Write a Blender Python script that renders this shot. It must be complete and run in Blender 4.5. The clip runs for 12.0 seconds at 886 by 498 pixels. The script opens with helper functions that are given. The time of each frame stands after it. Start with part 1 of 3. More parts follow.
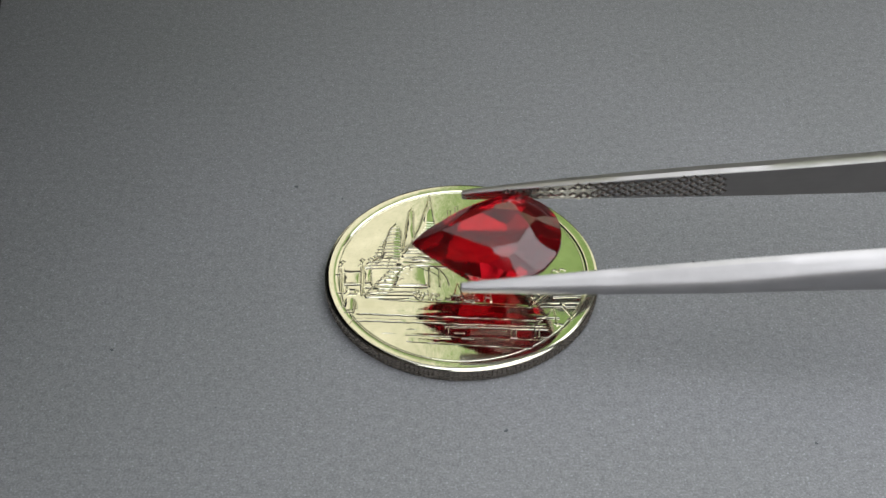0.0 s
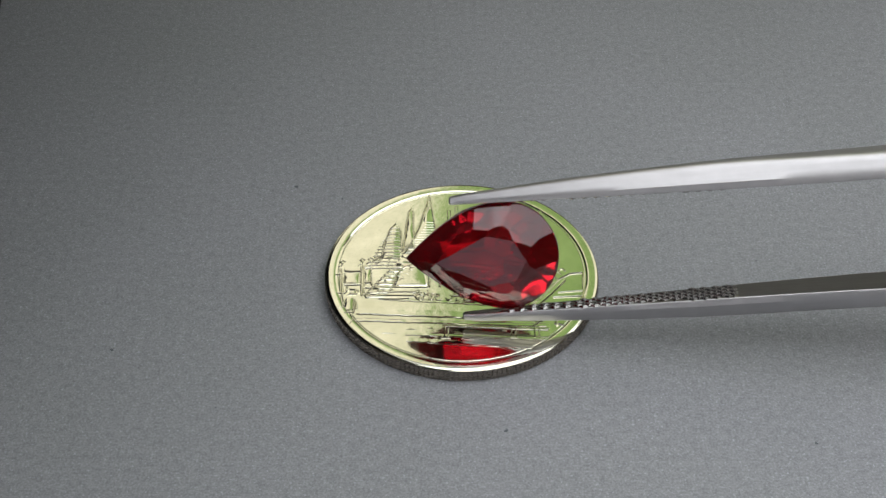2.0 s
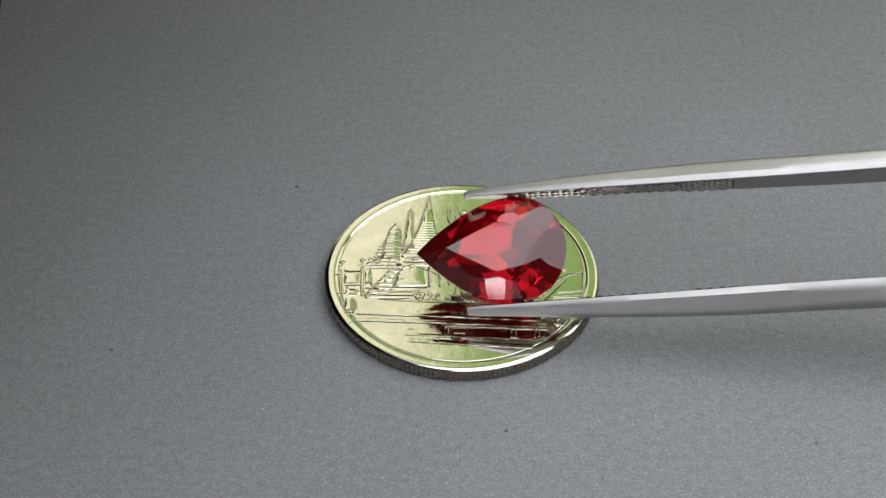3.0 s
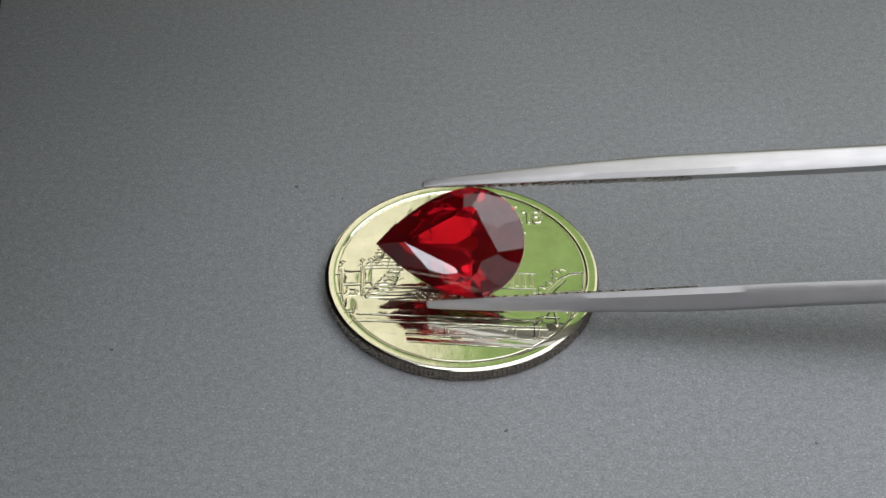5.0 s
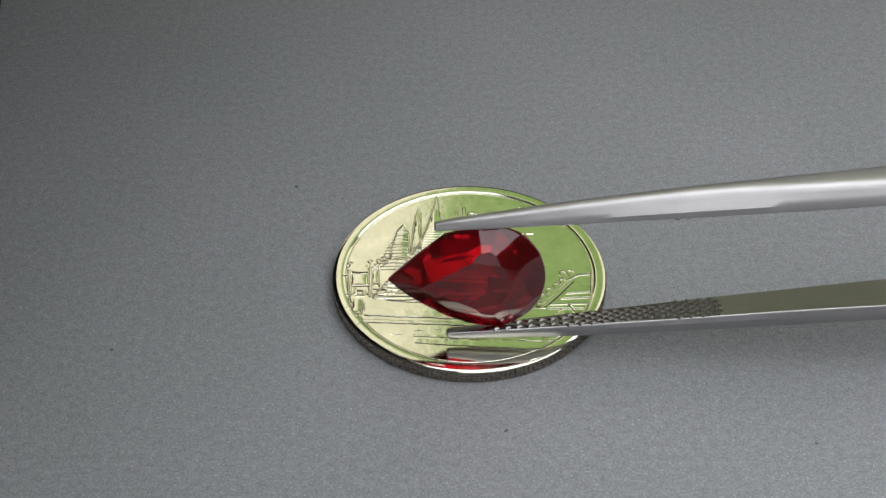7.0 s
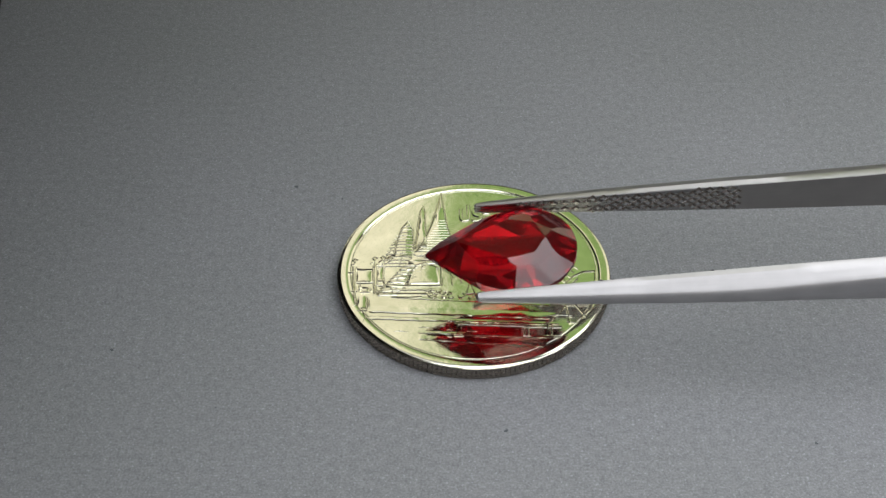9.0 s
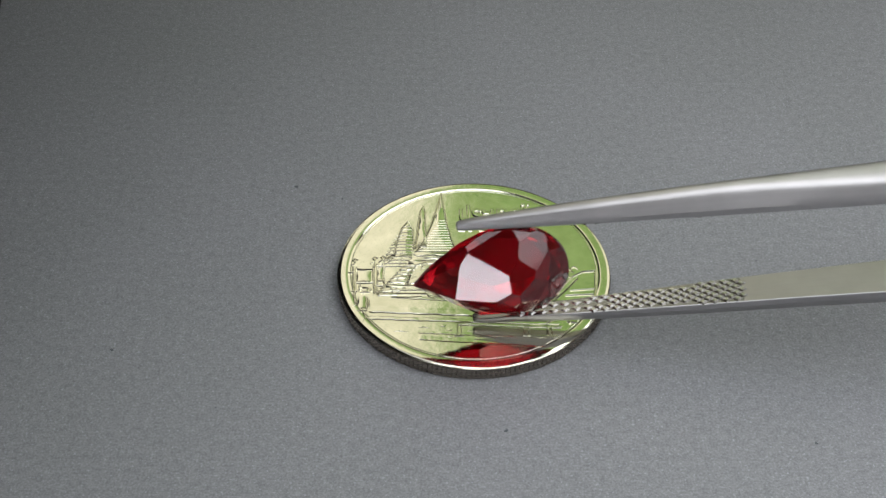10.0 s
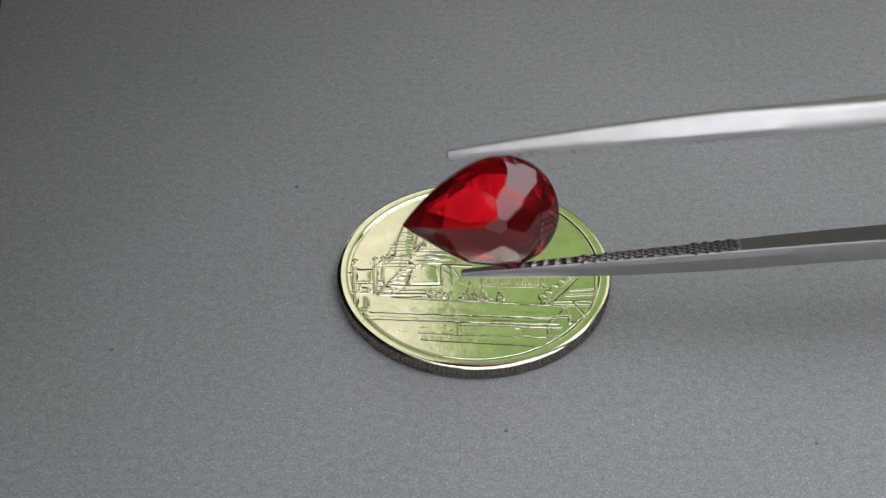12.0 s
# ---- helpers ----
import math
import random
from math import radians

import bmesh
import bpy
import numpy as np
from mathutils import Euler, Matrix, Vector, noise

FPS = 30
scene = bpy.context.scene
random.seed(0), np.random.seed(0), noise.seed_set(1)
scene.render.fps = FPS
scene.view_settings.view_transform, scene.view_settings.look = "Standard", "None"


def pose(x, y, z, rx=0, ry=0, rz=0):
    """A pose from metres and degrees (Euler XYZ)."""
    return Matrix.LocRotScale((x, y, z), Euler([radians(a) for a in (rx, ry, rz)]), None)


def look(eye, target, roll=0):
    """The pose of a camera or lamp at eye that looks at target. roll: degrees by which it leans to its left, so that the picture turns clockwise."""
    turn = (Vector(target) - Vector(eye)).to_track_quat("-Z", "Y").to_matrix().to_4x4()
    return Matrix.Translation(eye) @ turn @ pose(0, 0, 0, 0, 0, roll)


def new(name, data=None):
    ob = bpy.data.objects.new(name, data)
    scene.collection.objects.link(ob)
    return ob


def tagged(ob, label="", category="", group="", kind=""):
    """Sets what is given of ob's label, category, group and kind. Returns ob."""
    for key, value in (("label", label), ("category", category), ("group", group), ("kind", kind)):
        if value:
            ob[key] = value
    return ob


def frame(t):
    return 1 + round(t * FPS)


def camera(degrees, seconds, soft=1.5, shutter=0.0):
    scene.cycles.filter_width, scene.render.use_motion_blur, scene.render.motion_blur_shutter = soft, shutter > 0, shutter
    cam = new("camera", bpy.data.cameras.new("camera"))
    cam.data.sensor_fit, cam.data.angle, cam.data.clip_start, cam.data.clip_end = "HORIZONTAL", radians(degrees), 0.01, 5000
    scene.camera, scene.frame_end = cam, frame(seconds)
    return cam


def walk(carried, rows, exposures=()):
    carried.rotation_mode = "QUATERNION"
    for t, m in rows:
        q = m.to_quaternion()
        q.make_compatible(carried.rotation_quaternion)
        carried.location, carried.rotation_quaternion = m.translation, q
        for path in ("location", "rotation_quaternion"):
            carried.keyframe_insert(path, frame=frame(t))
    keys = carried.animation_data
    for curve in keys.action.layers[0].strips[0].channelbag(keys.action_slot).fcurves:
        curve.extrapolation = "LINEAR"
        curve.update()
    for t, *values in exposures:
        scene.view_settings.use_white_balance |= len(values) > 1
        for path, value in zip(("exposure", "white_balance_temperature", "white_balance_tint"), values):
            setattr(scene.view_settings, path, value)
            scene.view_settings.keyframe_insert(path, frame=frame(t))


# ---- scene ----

MM = 0.001
cam = camera(34.0, 12.0, shutter=0.5)
EYE = Vector((-1.38, -79.07, 74.61)) * MM
AIM = EYE + Vector((0, 0.74358, -0.66865))
walk(cam, [(0.0, look(EYE, AIM)), (12.0, look(EYE, AIM))], exposures=[(0.0, 0.0), (12.0, 0.0)])

# ---- light ----
world = bpy.data.worlds.new("sky")
scene.world = world
world.use_nodes = True
wn = world.node_tree.nodes
sky = wn.new("ShaderNodeTexSky")
sky.sky_type, sky.sun_disc = "NISHITA", False
sky.sun_elevation, sky.sun_rotation = radians(48), radians(150)
wn["Background"].inputs["Strength"].default_value = 0.1
world.node_tree.links.new(sky.outputs["Color"], wn["Background"].inputs["Color"])

lamp = bpy.data.lights.new("work_light", "AREA")
lamp.shape, lamp.size, lamp.size_y, lamp.energy = "RECTANGLE", 0.11, 0.16, 0.104
lamp.color = (0.93, 0.955, 1.0)
new("work_light", lamp).matrix_world = look((0.046, -0.043, 0.080), (0.056, -0.053, 0.0))
panel_light = bpy.data.lights.new("ceiling_light", "AREA")
panel_light.shape, panel_light.size, panel_light.size_y, panel_light.energy = "RECTANGLE", 2.2, 1.75, 8.8
panel_light.color = (0.94, 0.96, 1.0)
new("ceiling_light", panel_light).matrix_world = look((0.3, 0.28, 1.74), (0.3, 0.2801, 0.0))


# ---- materials ----
def material(name, color, rough=0.5, metal=0.0):
    mat = bpy.data.materials.new(name)
    mat.use_nodes = True
    bsdf = mat.node_tree.nodes["Principled BSDF"]
    bsdf.inputs["Base Color"].default_value = (*color, 1)
    bsdf.inputs["Roughness"].default_value = rough
    bsdf.inputs["Metallic"].default_value = metal
    return mat, mat.node_tree, bsdf


def coords(nt, scale):
    tc, mp = nt.nodes.new("ShaderNodeTexCoord"), nt.nodes.new("ShaderNodeMapping")
    mp.inputs["Scale"].default_value = scale if isinstance(scale, tuple) else (scale,) * 3
    nt.links.new(tc.outputs["Object"], mp.inputs["Vector"])
    return mp.outputs["Vector"]


def noise_tex(nt, scale, detail=3.0, rough=0.55):
    n = nt.nodes.new("ShaderNodeTexNoise")
    n.inputs["Scale"].default_value = 1.0
    n.inputs["Detail"].default_value, n.inputs["Roughness"].default_value = detail, rough
    nt.links.new(coords(nt, scale), n.inputs["Vector"])
    return n.outputs["Fac"]


def ramp(nt, fac, stops):
    r = nt.nodes.new("ShaderNodeValToRGB")
    r.color_ramp.elements[0].position, r.color_ramp.elements[0].color = stops[0][0], (*stops[0][1], 1)
    r.color_ramp.elements[1].position, r.color_ramp.elements[1].color = stops[-1][0], (*stops[-1][1], 1)
    for p, c in stops[1:-1]:
        r.color_ramp.elements.new(p).color = (*c, 1)
    nt.links.new(fac, r.inputs["Fac"])
    return r.outputs["Color"]


def mix(nt, kind, a, b, fac=1.0):
    m = nt.nodes.new("ShaderNodeMixRGB")
    m.blend_type = kind
    m.inputs["Fac"].default_value = fac
    nt.links.new(a, m.inputs["Color1"])
    nt.links.new(b, m.inputs["Color2"])
    return m.outputs["Color"]


def bump(nt, bsdf, height, strength, distance):
    b = nt.nodes.new("ShaderNodeBump")
    b.inputs["Strength"].default_value, b.inputs["Distance"].default_value = strength, distance
    nt.links.new(height, b.inputs["Height"])
    nt.links.new(b.outputs["Normal"], bsdf.inputs["Normal"])


def card_material():
    mat, nt, bsdf = material("grey_card", (0.25, 0.25, 0.255), 0.75)
    grain = noise_tex(nt, 6200, 2.0, 0.6)
    mottle = noise_tex(nt, 1700, 4.0, 0.6)
    broad = noise_tex(nt, 45, 3.0)
    col = ramp(nt, grain, [(0.30, (0.196, 0.199, 0.203)), (0.5, (0.25, 0.253, 0.257)), (0.70, (0.32, 0.324, 0.331))])
    col = mix(nt, "MULTIPLY", col, ramp(nt, mottle, [(0.3, (0.85, 0.855, 0.865)), (0.7, (1.11, 1.115, 1.13))]))
    col = mix(nt, "MULTIPLY", col, ramp(nt, broad, [(0.3, (0.94, 0.95, 0.94)), (0.7, (1.03, 1.03, 1.04))]))
    fleck = noise_tex(nt, 5000, 1.0, 0.5)
    col = mix(nt, "ADD", col, ramp(nt, fleck, [(0.62, (0, 0, 0)), (0.76, (0.11, 0.12, 0.135))]))
    nt.links.new(col, bsdf.inputs["Base Color"])
    bump(nt, bsdf, grain, 0.18, 0.00004)
    return mat


def coin_material():
    mat, nt, bsdf = material("nickel_plate", (0.80, 0.78, 0.66), 0.14, 1.0)
    wear, fine = noise_tex(nt, 420, 4.0), noise_tex(nt, (2600, 900, 900), 3.0)
    nt.links.new(ramp(nt, wear, [(0.3, (0.70, 0.69, 0.56)), (0.7, (0.84, 0.82, 0.70))]), bsdf.inputs["Base Color"])
    nt.links.new(ramp(nt, fine, [(0.3, (0.045,) * 3), (0.75, (0.14,) * 3)]), bsdf.inputs["Roughness"])
    bump(nt, bsdf, noise_tex(nt, 420, 5.0, 0.6), 0.30, 0.00006)
    return mat


def steel_material(name, color, low, high):
    mat, nt, bsdf = material(name, color, 0.3, 1.0)
    brush, spot = noise_tex(nt, (260, 5200, 5200), 3.0), noise_tex(nt, 500, 4.0)
    nt.links.new(ramp(nt, brush, [(0.3, (low,) * 3), (0.7, (high,) * 3)]), bsdf.inputs["Roughness"])
    nt.links.new(ramp(nt, spot, [(0.3, tuple(c * 0.9 for c in color)), (0.7, color)]), bsdf.inputs["Base Color"])
    bump(nt, bsdf, brush, 0.12, 0.00003)
    return mat


def gem_material():
    """Deep red crystal, slightly clouded inside."""
    mat, nt, bsdf = material("red_crystal", (0.40, 0.002, 0.006), 0.035)
    bsdf.inputs["IOR"].default_value = 1.77
    bsdf.inputs["Transmission Weight"].default_value = 0.86
    bsdf.inputs["Specular IOR Level"].default_value = 0.42
    cloud = noise_tex(nt, 420, 3.0)
    nt.links.new(ramp(nt, cloud, [(0.35, (0.26, 0.002, 0.0055)), (0.65, (0.45, 0.0045, 0.012))]), bsdf.inputs["Base Color"])
    return mat


def plain_material(name, color, rough=0.8, scale=6.0):
    mat, nt, bsdf = material(name, color, rough)
    n = noise_tex(nt, scale, 4.0)
    nt.links.new(ramp(nt, n, [(0.3, tuple(c * 0.92 for c in color)), (0.7, color)]), bsdf.inputs["Base Color"])
    bump(nt, bsdf, n, 0.1, 0.002)
    return mat


def outdoors_material():
    """Bright hazy sky beside a sunlit tree."""
    mat = bpy.data.materials.new("daylight_view")
    mat.use_nodes = True
    nt = mat.node_tree
    nt.nodes.clear()
    out, em = nt.nodes.new("ShaderNodeOutputMaterial"), nt.nodes.new("ShaderNodeEmission")
    nt.links.new(em.outputs["Emission"], out.inputs["Surface"])
    em.inputs["Strength"].default_value = 1.0
    sep = nt.nodes.new("ShaderNodeSeparateXYZ")
    nt.links.new(coords(nt, 1.0), sep.inputs["Vector"])
    add = nt.nodes.new("ShaderNodeMath")
    add.operation = "MULTIPLY_ADD"
    add.inputs[1].default_value = 0.16
    nt.links.new(noise_tex(nt, 3.0, 4.0), add.inputs[0])
    nt.links.new(sep.outputs["X"], add.inputs[2])
    tree = ramp(nt, add.outputs["Value"], [(0.02, (0, 0, 0)), (0.10, (1, 1, 1)), (0.60, (1, 1, 1)), (0.75, (0, 0, 0))])
    skyc = ramp(nt, noise_tex(nt, 1.5, 2.0), [(0.3, (1.00, 0.96, 0.74)), (0.7, (1.18, 1.12, 0.92))])
    leaf = ramp(nt, noise_tex(nt, 7.0, 4.0), [(0.3, (0.20, 0.34, 0.10)), (0.7, (0.40, 0.53, 0.22))])
    m = nt.nodes.new("ShaderNodeMixRGB")
    nt.links.new(tree, m.inputs["Fac"])
    nt.links.new(skyc, m.inputs["Color1"])
    nt.links.new(leaf, m.inputs["Color2"])
    nt.links.new(m.outputs["Color"], em.inputs["Color"])
    return mat


def glow_material(name, strength):
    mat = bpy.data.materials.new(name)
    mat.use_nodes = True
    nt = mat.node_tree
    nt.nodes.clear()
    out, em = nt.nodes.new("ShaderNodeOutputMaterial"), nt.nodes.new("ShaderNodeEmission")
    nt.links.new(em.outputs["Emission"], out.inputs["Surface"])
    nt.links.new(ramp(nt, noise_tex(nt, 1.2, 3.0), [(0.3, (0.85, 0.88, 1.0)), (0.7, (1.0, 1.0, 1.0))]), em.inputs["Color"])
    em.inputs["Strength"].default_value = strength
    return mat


CARD, COIN, GEM, VIEW = card_material(), coin_material(), gem_material(), outdoors_material()
STEEL = steel_material("satin_steel", (0.48, 0.468, 0.468), 0.38, 0.50)
# darker nickel for the coin's side wall
EDGE = steel_material("edge_nickel", (0.34, 0.30, 0.255), 0.16, 0.34)
GRIP = steel_material("cut_steel", (0.50, 0.485, 0.47), 0.16, 0.28)
# floor between the teeth: shade in the grooves painted as darker steel
GROOVE = steel_material("shaded_grooves", (0.28, 0.273, 0.265), 0.20, 0.32)
# smoother inner faces, with their shade put into a darker steel colour
INNER = steel_material("shaded_inner_steel", (0.34, 0.322, 0.31), 0.30, 0.42)
WALL = plain_material("wall_paint", (0.23, 0.20, 0.175))
CEIL = plain_material("ceiling_paint", (0.45, 0.45, 0.44))
FLOOR = plain_material("floor_vinyl", (0.30, 0.27, 0.24), 0.5)
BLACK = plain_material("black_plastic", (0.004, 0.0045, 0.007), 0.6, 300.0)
LINT = plain_material("dust", (0.12, 0.13, 0.14), 0.9, 900.0)


# ---- mesh helpers ----
def mesh_object(name, bm, mat, parent=None, label="", sharp=None):
    bmesh.ops.recalc_face_normals(bm, faces=bm.faces)
    if sharp is not None:
        for f in bm.faces:
            f.smooth = True
        for e in bm.edges:
            if len(e.link_faces) != 2 or e.calc_face_angle(0) > radians(sharp):
                e.smooth = False
    data = bpy.data.meshes.new(name)
    bm.to_mesh(data)
    bm.free()
    data.materials.append(mat)
    ob = new(name, data)
    ob.parent = parent
    if label:
        tagged(ob, label)
    return ob


part = mesh_object


def block(bm, lo, hi, bevel=0.0):
    lo, hi = Vector(lo), Vector(hi)
    r = bmesh.ops.create_cube(bm, size=1.0, matrix=Matrix.Translation((lo + hi) / 2) @ Matrix.Diagonal((*(hi - lo), 1)))
    if bevel:
        edges = list({e for v in r["verts"] for e in v.link_edges})
        bmesh.ops.bevel(bm, geom=edges, offset=bevel, segments=4, profile=0.5, affect="EDGES")


def interp(table, x):
    xs = [row[0] for row in table]
    return [float(np.interp(x, xs, [row[k] for row in table])) for k in range(1, len(table[0]))]


# ---- the room ----
def setting():
    bm = bmesh.new()
    block(bm, (-0.60, -0.45, -0.003), (0.60, 0.55, 0.0))
    tagged(mesh_object("ground_card", bm, CARD), "matt grey speckled card that covers the work surface", "card", kind="structure")
    bm = bmesh.new()
    block(bm, (-0.70, -0.55, -0.043), (0.70, 0.65, -0.003), 0.003)
    tagged(mesh_object("table_slab", bm, FLOOR), "plain brown table slab under the grey card", "table", kind="structure")
    bm = bmesh.new()
    block(bm, (-1.6, -1.6, -0.85), (1.6, 1.2, -0.75))
    tagged(mesh_object("floor", bm, FLOOR), "plain brown vinyl room floor", "floor", kind="structure")
    bm = bmesh.new()
    block(bm, (-1.75, -1.75, 1.75), (1.75, 1.35, 1.85))
    tagged(mesh_object("ceiling", bm, CEIL), "plain pale grey painted ceiling", "ceiling", kind="structure")
    for name, lo, hi in (("wall_west", (-1.75, -1.6, -0.75), (-1.6, 1.2, 1.75)), ("wall_east", (1.6, -1.6, -0.75), (1.75, 1.2, 1.75))):
        bm = bmesh.new()
        block(bm, lo, hi)
        tagged(mesh_object(name, bm, WALL), "plain brown-grey painted wall", "wall", kind="structure")
    bm = bmesh.new()
    for lo, hi in (((-1.75, 1.2, -0.75), (-1.1, 1.35, 1.75)), ((1.1, 1.2, -0.75), (1.75, 1.35, 1.75)),
                   ((-1.1, 1.2, -0.75), (1.1, 1.35, 0.56)), ((-1.1, 1.2, 1.65), (1.1, 1.35, 1.75))):
        block(bm, lo, hi)
    tagged(mesh_object("wall_north", bm, WALL), "brown-grey painted wall with a wide window opening", "wall", kind="structure")
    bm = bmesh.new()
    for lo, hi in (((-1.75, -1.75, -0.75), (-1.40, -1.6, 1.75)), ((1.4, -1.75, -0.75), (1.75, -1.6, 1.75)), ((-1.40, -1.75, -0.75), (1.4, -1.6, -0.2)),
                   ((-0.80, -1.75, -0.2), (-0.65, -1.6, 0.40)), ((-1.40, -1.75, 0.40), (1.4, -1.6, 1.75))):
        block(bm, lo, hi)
    tagged(mesh_object("wall_south", bm, WALL), "brown-grey painted wall with a wide and a narrow opening added for glowing panels", "wall", kind="structure")
    # unseen glowing panel, added to brighten the steel from the camera's side
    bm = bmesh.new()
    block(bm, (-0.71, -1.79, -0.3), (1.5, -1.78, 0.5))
    tagged(mesh_object("fill_panel_low", bm, glow_material("low_fill_glow", 0.6)), "unseen glowing panel added behind the wide low opening", "backdrop", kind="structure")
    # unseen bright panel, added where the gem's facets mirror it as flashes
    bm = bmesh.new()
    block(bm, (-1.6, -1.79, -0.3), (-0.74, -1.78, 0.5))
    tagged(mesh_object("glint_panel", bm, glow_material("glint_glow", 8.0)), "unseen bright panel added behind the narrow opening for glints on the gem", "backdrop", kind="structure")
    bm = bmesh.new()
    block(bm, (-2.2, 1.75, -0.4), (2.2, 1.76, 2.6))
    tagged(mesh_object("backdrop", bm, VIEW), "hazy bright sky beside green foliage outside the window", "backdrop", kind="structure")


def corner_block():
    """Dark block, foot in view; unseen height and overhang added to shade the card."""
    root = tagged(new("shading_block"), "black plastic block with an unseen shading overhang on grey card", "stand")
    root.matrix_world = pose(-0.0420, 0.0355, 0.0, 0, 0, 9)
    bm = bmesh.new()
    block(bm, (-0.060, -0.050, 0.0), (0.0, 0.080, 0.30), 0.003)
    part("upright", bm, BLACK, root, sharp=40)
    # overhang out of view, added only to keep light off the card's left
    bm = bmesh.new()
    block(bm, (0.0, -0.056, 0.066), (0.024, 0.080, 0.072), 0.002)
    part("shade_plate", bm, BLACK, root, sharp=40)


def specks():
    for i, (x, y, size) in enumerate(((-13.22, 11.43, 0.24), (-9.44, 9.93, 0.14), (-25.05, -6.85, 0.20), (2.90, -14.48, 0.22), (23.65, -15.57, 0.18), (22.51, 2.55, 0.14), (-16.97, -12.39, 0.12))):
        bm = bmesh.new()
        bmesh.ops.create_icosphere(bm, subdivisions=2, radius=size * 0.5 * MM)
        for v in bm.verts:
            v.co *= 1.0 + 0.5 * noise.noise(v.co * 9000 + Vector((i * 3.1, 0, 0)))
            v.co.z = v.co.z * 0.3
            v.co.x *= 1.4
        ob = tagged(mesh_object("dust_speck", bm, LINT, sharp=60), "tiny dark dust speck on the grey card", "dust", "dust on the card")
        ob.location = (x * MM, y * MM, 0.03 * size * MM)
        ob.rotation_euler = (0, 0, i * 1.3)


# ---- the coin ----
FIELD = 1.24
SHAPE = Matrix.Diagonal((1.02, 1.02, 0.86, 1))


def ridge(bm, pts, width=0.16, height=0.09, z=FIELD, closed=False):
    """A rounded raised line along pts (millimetres on the coin's face)."""
    pts = [Vector((x, y, 0)) for x, y in pts]
    section = [(-0.5, -0.2), (-0.30, 0.65), (-0.10, 1.0), (0.10, 1.0), (0.30, 0.65), (0.5, -0.2)]
    rings = []
    for i, p in enumerate(pts):
        a = pts[i - 1] if i or closed else p
        b = pts[(i + 1) % len(pts)] if i + 1 < len(pts) or closed else p
        d = (b - a).normalized()
        n = Vector((-d.y, d.x, 0))
        rings.append([bm.verts.new((p + n * s * width + Vector((0, 0, z + h * height))) * MM) for s, h in section])
    pairs = list(zip(rings, rings[1:])) + ([(rings[-1], rings[0])] if closed else [])
    for r, q in pairs:
        for k in range(len(section) - 1):
            bm.faces.new((r[k], r[k + 1], q[k + 1], q[k]))
    if not closed:
        bm.faces.new(rings[0])
        bm.faces.new(rings[-1][::-1])


def mound(bm, pts, height=0.12, slope=0.14, seed=1):
    """A low raised field with sloping sides and a slightly uneven top."""
    rng = random.Random(seed)
    n = len(pts)
    fine = []
    for k in range(n):
        a, b = Vector(pts[k]), Vector(pts[(k + 1) % n])
        steps = max(1, int((b - a).length / 0.45))
        fine += [a.lerp(b, q / steps) + Vector((rng.uniform(-0.03, 0.03), rng.uniform(-0.03, 0.03))) for q in range(steps)]
    mid = sum(fine, Vector((0, 0))) / len(fine)
    rings = []
    for inset, z in ((0.0, -0.03), (slope * 0.35, height * 0.7), (slope, height)):
        ring = []
        for p in fine:
            d = mid - p
            q = p + d * min(0.8, inset / max(d.length, 1e-3))
            ring.append(bm.verts.new(Vector((q.x, q.y, FIELD + z + rng.uniform(-0.12, 0.12) * max(z, 0))) * MM))
        rings.append(ring)
    m = len(fine)
    for r, q in zip(rings, rings[1:]):
        for k in range(m):
            bm.faces.new((r[k], r[(k + 1) % m], q[(k + 1) % m], q[k]))
    top = bm.verts.new(Vector((mid.x, mid.y, FIELD + height * 1.15)) * MM)
    for k in range(m):
        bm.faces.new((rings[-1][k], rings[-1][(k + 1) % m], top))


